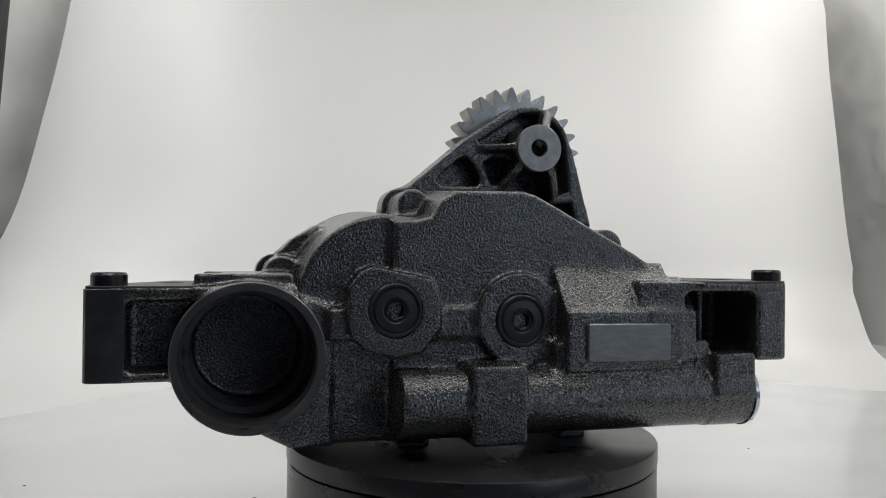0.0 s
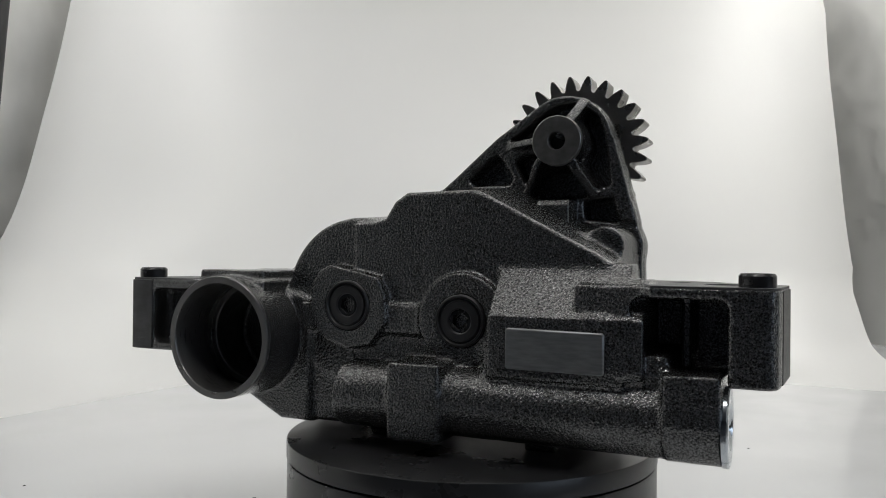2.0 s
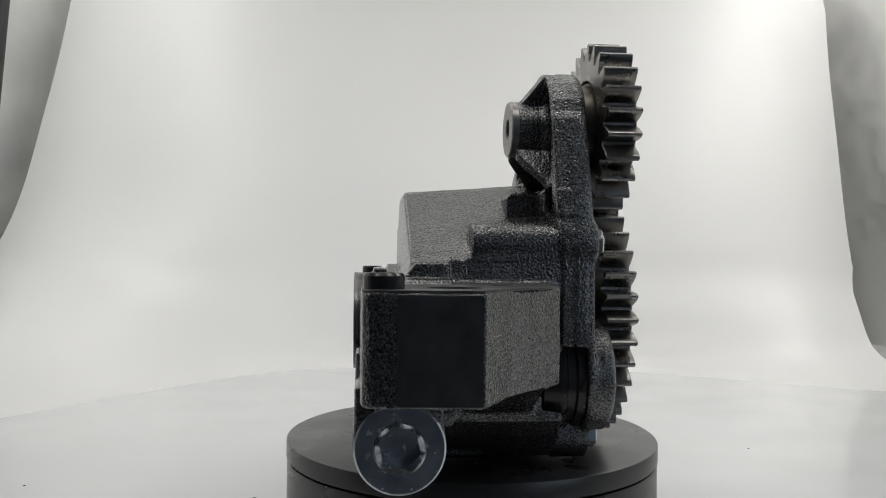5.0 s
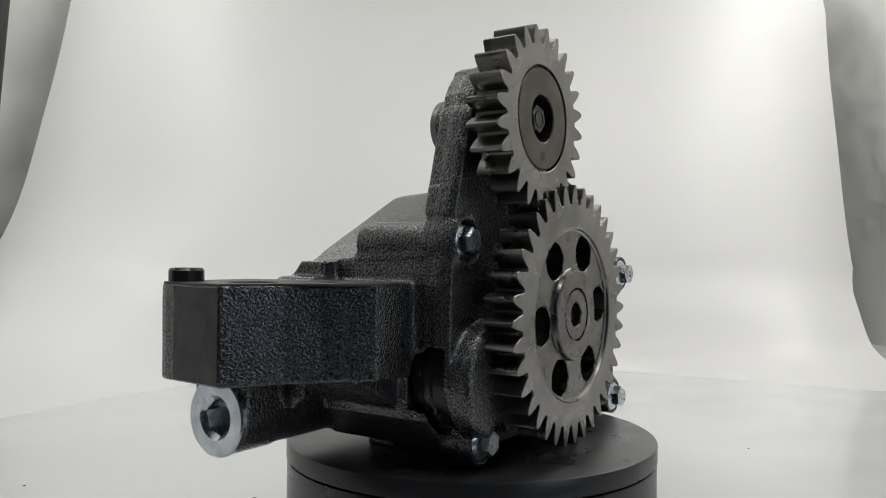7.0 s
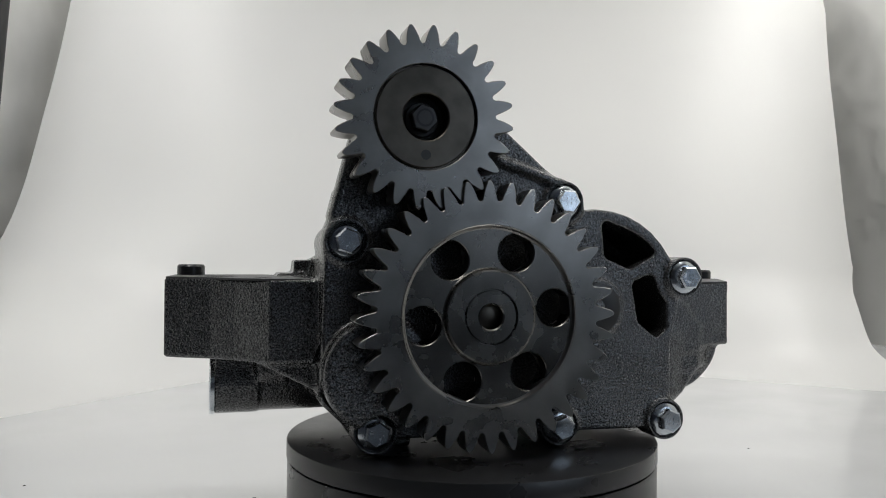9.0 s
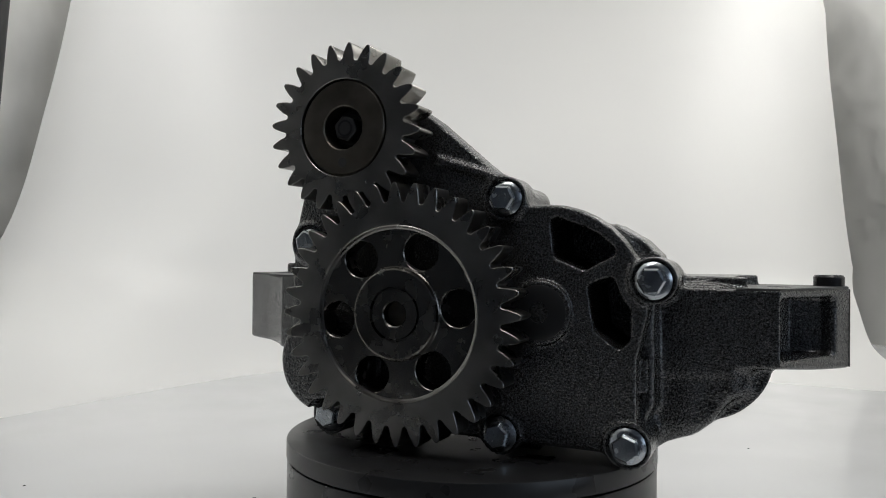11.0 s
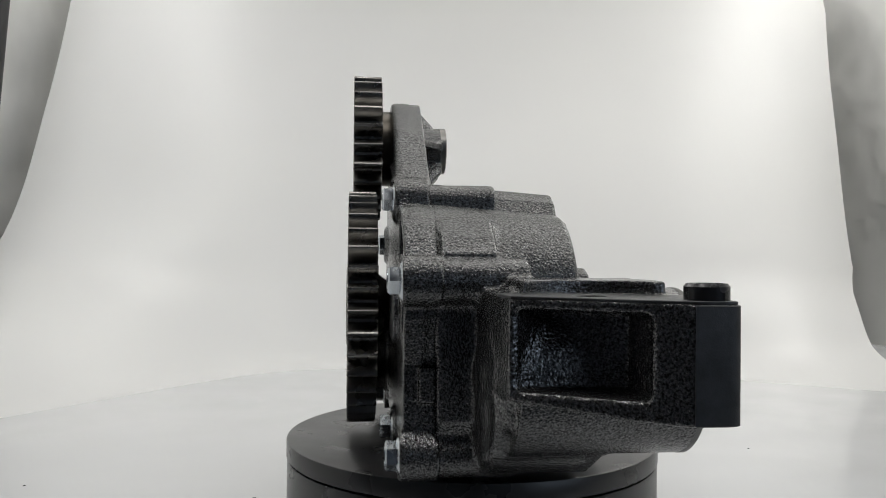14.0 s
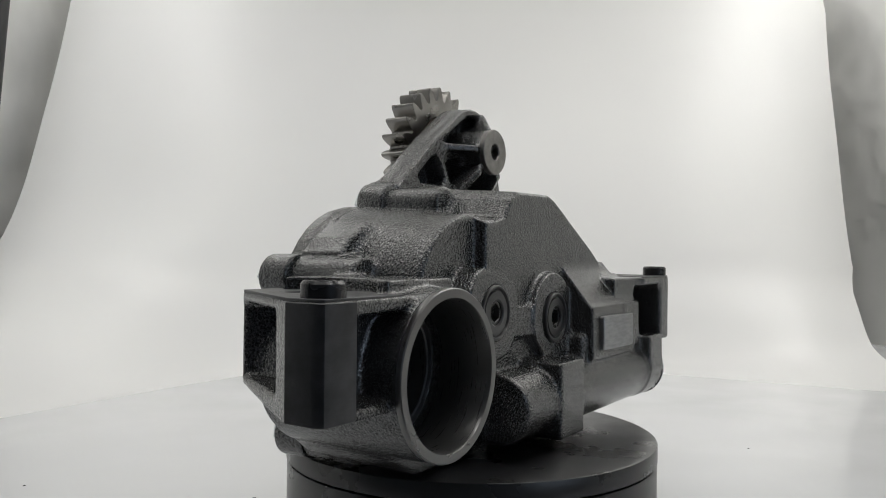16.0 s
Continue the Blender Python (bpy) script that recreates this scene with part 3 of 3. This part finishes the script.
def holed_web(cx, cz, r0, r1, ring, hole, phase, y0, y1):
    """A ring-shaped web with six round holes, sector by sector."""
    bm = bmesh.new()
    for k in range(6):
        mid = radians(phase + 60 * k)
        turn = Matrix.Rotation(mid, 2)
        corners = [(r * math.cos(a), r * math.sin(a)) for r in (r0, r1) for a in (-math.pi / 6, math.pi / 6)]
        angles = sorted([2 * math.pi * i / 60 for i in range(60)] + [math.atan2(z, x - ring) % (2 * math.pi) for x, z in corners])

        def reach(a):
            lo, hi = 0.0, 60.0
            for _ in range(40):
                t = (lo + hi) / 2
                x, z = ring + t * math.cos(a), t * math.sin(a)
                inside = r0 <= math.hypot(x, z) <= r1 and abs(math.atan2(z, x)) <= math.pi / 6
                lo, hi = (t, hi) if inside else (lo, t)
            return lo
        loops = []
        far = [reach(a) for a in angles]
        for y, rad in ((y0, far), (y0, [hole] * len(far)), (y1 - 0.5, [hole] * len(far)), (y1, [hole + 0.5] * len(far)), (y1, far)):
            loop = []
            for a, t in zip(angles, rad):
                p = turn @ Vector((ring + t * math.cos(a), t * math.sin(a)))
                loop.append(bm.verts.new(((cx + p.x) * MM, y * MM, (cz + p.y) * MM)))
            loops.append(loop)
        n = len(angles)
        for u, v in zip(loops, loops[1:]):
            for i in range(n):
                bm.faces.new((u[i], u[(i + 1) % n], v[(i + 1) % n], v[i]))
    bmesh.ops.remove_doubles(bm, verts=bm.verts[:], dist=3e-5)
    bmesh.ops.recalc_face_normals(bm, faces=bm.faces[:])
    return bm


def large_gear():
    g = part("drive_gear", flat_solid([scaled(tooth_outline(BX, BZ, 36, 70.2, 59.6, radians(89.1), 0.07, 0.255)), scaled(circle(BX, BZ, 47.4, 96))], 0.0583, 0.0750, 0.0003), GEAR, pump, "bright ground steel spur gear, larger, with six holes", 28)
    at = (BX * MM, 0, BZ * MM)
    part("web", holed_web(BX, BZ, 22.0, 46.7, 36.0, 10.0, 53.3, 61.2, 73.2), WEB, g, "dull steel web with six round holes")
    part("rim_groove", lathe([(r * MM, h * MM) for r, h in [(47.5, 61), (47.5, 74.9), (47.1, 75.15), (46.6, 74.9), (46.1, 73.7), (45.0, 73.1), (45.0, 61)]], 120, "y", at, True), GEAR, g)
    hub = part("hub", lathe([(r * MM, h * MM) for r, h in [(6.6, 50), (6.6, 75.0), (7.2, 75.6), (13.3, 75.6), (13.6, 74.0), (14.2, 74.0), (14.6, 75.9), (23.4, 75.9), (24.3, 75.4), (24.9, 73.8), (25.5, 73.1), (22, 60), (15, 50)]], 96, "y", at, True), WEB, g, "raised hub with a dark keyed bore", 18)
    part("shaft", lathe([(r * MM, h * MM) for r, h in [(0.5, 45), (6.58, 45), (6.58, 70.0), (5.6, 70.6), (0.5, 70.6)]], 40, "y", at), BUSH, hub)
    return g


small_gear()
large_gear()


def flange_bolt(x, z, y, turn, low=False):
    """A zinc-plated hexagon flange bolt whose flange lies on y."""
    at = (x * MM, 0, z * MM)
    b = part("flange_bolt", lathe([(r * MM, h * MM) for r, h in [(0.5, y - 6), (4, y - 6), (4, y + 0.02), (9.3, y + 0.02), (9.6, y + 0.6), (9.4, y + 1.3), (8.2, y + 2.2), (7.0, y + 2.9), (0.5, y + 2.9)]], 48, "y", at), ZINC, pump, "bright zinc-plated hexagon flange bolt")
    part("bolt_head", flat_solid([scaled(circle(x, z, 7.1, 6, turn))], (y + 2.0) * MM, (y + 8.2) * MM, 0.0009, 2), ZINC, b)
    part("grade_ring", lathe([(r * MM, h * MM) for r, h in [(4.3, y + 8.1), (4.3, y + 8.35), (5.1, y + 8.35), (5.1, y + 8.1)]], 32, "y", at, True), ZINC, b)
    for dx, dz, w, hh in ((-1.2, 1.3, 0.5, 1.6), (1.2, 1.3, 0.5, 1.6), (0, 0, 4.0, 0.5), (-1.2, -1.4, 0.5, 1.6), (1.2, -1.4, 0.5, 1.6)):
        bm = bmesh.new()
        bmesh.ops.create_cube(bm, size=1)
        for v in bm.verts:
            v.co = ((x + dx + v.co.x * w) * MM, (y + 8.2 + v.co.y * 0.4) * MM, (z + dz + v.co.z * hh) * MM)
        part("stamp", bm, ZINC, b)
    return b


for i, (x, z) in enumerate(BOLTS):
    flange_bolt(x, z, 48.2 if i else 46.4, 0.3 + 0.37 * i)


def core_plug(x, z):
    at = (x * MM, 0, z * MM)
    p = part("core_plug", lathe([(r * MM, h * MM) for r, h in [(14.4, -44), (14.4, -50.2), (13.9, -50.7), (13.0, -50.7), (12.6, -50.2), (12.3, -49.3), (11.6, -49.3), (11.2, -50.4), (7.2, -50.6), (6.6, -50.2), (6.0, -46), (4.4, -45), (4.2, -44)]], 64, "y", at, True), PLUG, pump, "black threaded sealing plug with a hexagon socket")
    part("socket", flat_solid([scaled(circle(x, z, 7.4, 40)), scaled(circle(x, z, 4.9, 6, 0.4))], -0.0495, -0.0445, 0.0002), PIN, p)
    part("socket_floor", lathe([(r * MM, h * MM) for r, h in [(0.3, -45.2), (6, -45.2), (6, -44.2), (0.3, -44.2)]], 32, "y", at), PIN, p)


core_plug(-57.9, 77.6)
core_plug(13.4, 71.2)


def end_plug():
    at = (0, -0.0505, 0.0272)
    p = part("end_plug", lathe([(r * MM, h * MM) for r, h in [(10.2, 148), (10.2, 152.2), (11.0, 153.1), (18.4, 153.1), (19.2, 152.4), (19.3, 150.1), (17, 150), (17, 148)]], 72, "x", at, True), ZINC, pump, "bright zinc-plated screw plug with a deep hexagon socket")
    bm = bmesh.new()
    a, b, c = [], [], []
    for i in range(48):
        t = 2 * math.pi * i / 48
        seg = (t + 0.3) % (math.pi / 3) - math.pi / 6
        r = 8.1 / math.cos(seg)
        a.append(bm.verts.new((0.1523, at[1] + 10.3 * MM * math.cos(t), at[2] + 10.3 * MM * math.sin(t))))
        b.append(bm.verts.new((0.1507, at[1] + r * MM * math.cos(t), at[2] + r * MM * math.sin(t))))
        c.append(bm.verts.new((0.1420, at[1] + r * MM * math.cos(t), at[2] + r * MM * math.sin(t))))
    for u, v in ((a, b), (b, c)):
        for i in range(48):
            bm.faces.new((u[i], u[(i + 1) % 48], v[(i + 1) % 48], v[i]))
    bm.faces.new(c)
    bmesh.ops.recalc_face_normals(bm, faces=bm.faces[:])
    part("socket", bm, ZINC, p, "hexagon socket", 25)


end_plug()


def dowel(x, y, z0, z1, rad):
    part("dowel_sleeve", lathe([(r * MM, h * MM) for r, h in [(rad - 2.2, z0 - 8), (rad - 2.2, z1 - 0.4), (rad - 1.8, z1), (rad - 0.9, z1), (rad, z1 - 1.2), (rad, z0 - 8)]], 48, "z", (x * MM, y * MM, 0), True), PIN, pump, "hollow black steel dowel sleeve")


dowel(-198.0, -58.0, 91, 97.6, 8.3)
dowel(164.8, -58.0, 93, 100.0, 8.3)

# milled faces, laid slightly proud of the casting
part("blank_plate", flat_solid([scaled([(45.8, 50.6), (46.8, 49.6), (95.2, 49.3), (96.2, 50.3), (96.2, 68.8), (95.2, 69.8), (46.8, 70.4), (45.8, 69.4)])], -0.0671, -0.063, 0.0005), PLATE, pump, "smooth grey milled blank name pad")
part("pipe_rim", lathe([(r * MM, h * MM) for r, h in [(32.0, -45), (32.0, -71.6), (32.6, -72.6), (36.2, -72.6), (36.7, -72.1), (36.7, -70), (34, -66), (33.0, -45)]], 96, "y", (-0.1338, 0, 0.0568), True), BORE, pump, "turned dark rim and bore of the inlet pipe")
part("pipe_step", lathe([(r * MM, h * MM) for r, h in [(28.3, -14), (28.3, -39.6), (28.9, -40.3), (32.2, -40.3), (32.2, -38), (29, -14)]], 96, "y", (-0.1338, 0, 0.0568), True), BORE, pump)
part("boss_face", lathe([(r * MM, h * MM) for r, h in [(5.2, 20), (5.2, 13.0), (5.8, 12.2), (14.6, 12.2), (15.1, 12.7), (15.1, 16), (10, 20)]], 64, "y", (GX * MM, 0, 0.1764), True), BOSS, pump, "turned face of the arm's bearing boss")
# added black disc near the bore's end, its colour standing in for shade
part("bore_shade", lathe([(r * MM, h * MM) for r, h in [(0.3, 21.5), (5.4, 21.5), (5.4, 23), (0.3, 23)]], 32, "y", (GX * MM, 0, 0.1764)), DARK, pump)
part("idler_shaft", lathe([(r * MM, h * MM) for r, h in [(5, 24), (27, 24), (28, 31), (28.6, 32), (28.6, 35), (27.4, 36), (27.4, 40), (28.6, 41), (28.6, 45), (5, 45)]], 96, "y", (0.066, 0, 0.045)), PIN, pump, "dark glossy idler drum inside the slot")
part("shaft_end", lathe([(r * MM, h * MM) for r, h in [(0.3, 50), (5, 50), (5.4, 51.9), (13.4, 52.2), (14.6, 51.6), (15, 46), (0.3, 46)]], 64, "y", (-0.0579, 0, 0.0776)), PLUG, pump, "dull steel end of the pump shaft")


def ear_top(name, outline, holes, z):
    bm = flat_solid([scaled(outline), *[scaled(circle(*h)) for h in holes]], 0, 0.0012, 0.0002)
    for v in bm.verts:
        v.co = (v.co.x, v.co.z, z * MM + v.co.y)
    bmesh.ops.recalc_face_normals(bm, faces=bm.faces[:])
    part(name, bm, MACHINED, pump, "milled flat top of a mounting ear")


ear_top("ear_face", [(-190, -66.6), (-204, -66.6), (-206.3, -66.0), (-207.4, -64.6), (-207.8, -62), (-207.6, -49), (-173, 10.5), (-152, 12), (-151, -46), (-160, -66)], [(-198, -58, 6.4, 40), (-172, -22, 6.4, 32)], 90.2)
ear_top("ear_face", [(168, -66.7), (171.4, -65.8), (173.6, -63.3), (174.7, -59.2), (175.0, -54), (177.6, -19.4), (152, -4.4), (140.6, 12.5), (120, 24), (100, 24), (108, -40), (118, -66.6)], [(164.8, -58, 6.4, 40), (150, -28, 12.0, 48), (124, -4, 5.5, 32)], 92.4)


def end_face(outline, z0, z1):
    bm = flat_solid([scaled(outline)], z0 * MM, z1 * MM, 0.0003)
    for v in bm.verts:
        v.co = (v.co.x, v.co.z, v.co.y)
    bmesh.ops.recalc_face_normals(bm, faces=bm.faces[:])
    part("ear_end_face", bm, MACHINED, pump, "milled upright end of a mounting ear")


end_face([(-208.5, -49.4), (-208.7, -62), (-208.2, -65.0), (-206.9, -66.8), (-204, -67.5), (-190.5, -67.5), (-190.5, -65), (-203, -65), (-205.0, -64.4), (-205.7, -63.4), (-206, -61), (-206, -49.4)], 46.6, 90.0)
end_face([(175.75, -53.0), (178.2, -20.0), (175.5, -20.0), (172.8, -53.0)], 48.6, 92.0)


def paint_chip(x, d, size):
    bm = bmesh.new()
    bmesh.ops.create_icosphere(bm, subdivisions=1, radius=size * MM)
    for v in bm.verts:
        v.co = (v.co.x * random.uniform(0.8, 1.6), v.co.y * random.uniform(0.7, 1.3), v.co.z * 0.5 + size * MM * 0.45)
    ob = new("paint_chip", mesh_of(bm, "paint_chip", DARK))
    ob.matrix_world = TENT @ Matrix.Translation((x, d, FLOOR + 0.0006))
    return tagged(ob, "tiny dark chip of paint lying on the white sheet", "debris", "chips on the sheet")


for spot in ((-0.128, 0.545, 1.3), (-0.299, 0.57, 0.9), (0.271, 0.70, 0.8)):
    paint_chip(*spot)


# ---------------------------------------------------------------- what moves
def motions():
    rate, start = -19.934, 29.90
    steps = [i * 0.5 for i in range(33)]
    walk(pump, [(t, pose(0, 0, 0, 0, 0, start - 12.3 + rate * t)) for t in steps])
    walk(platter, [(t, pose(0, 0, 0, 0, 0, start + rate * t)) for t in steps])


motions()
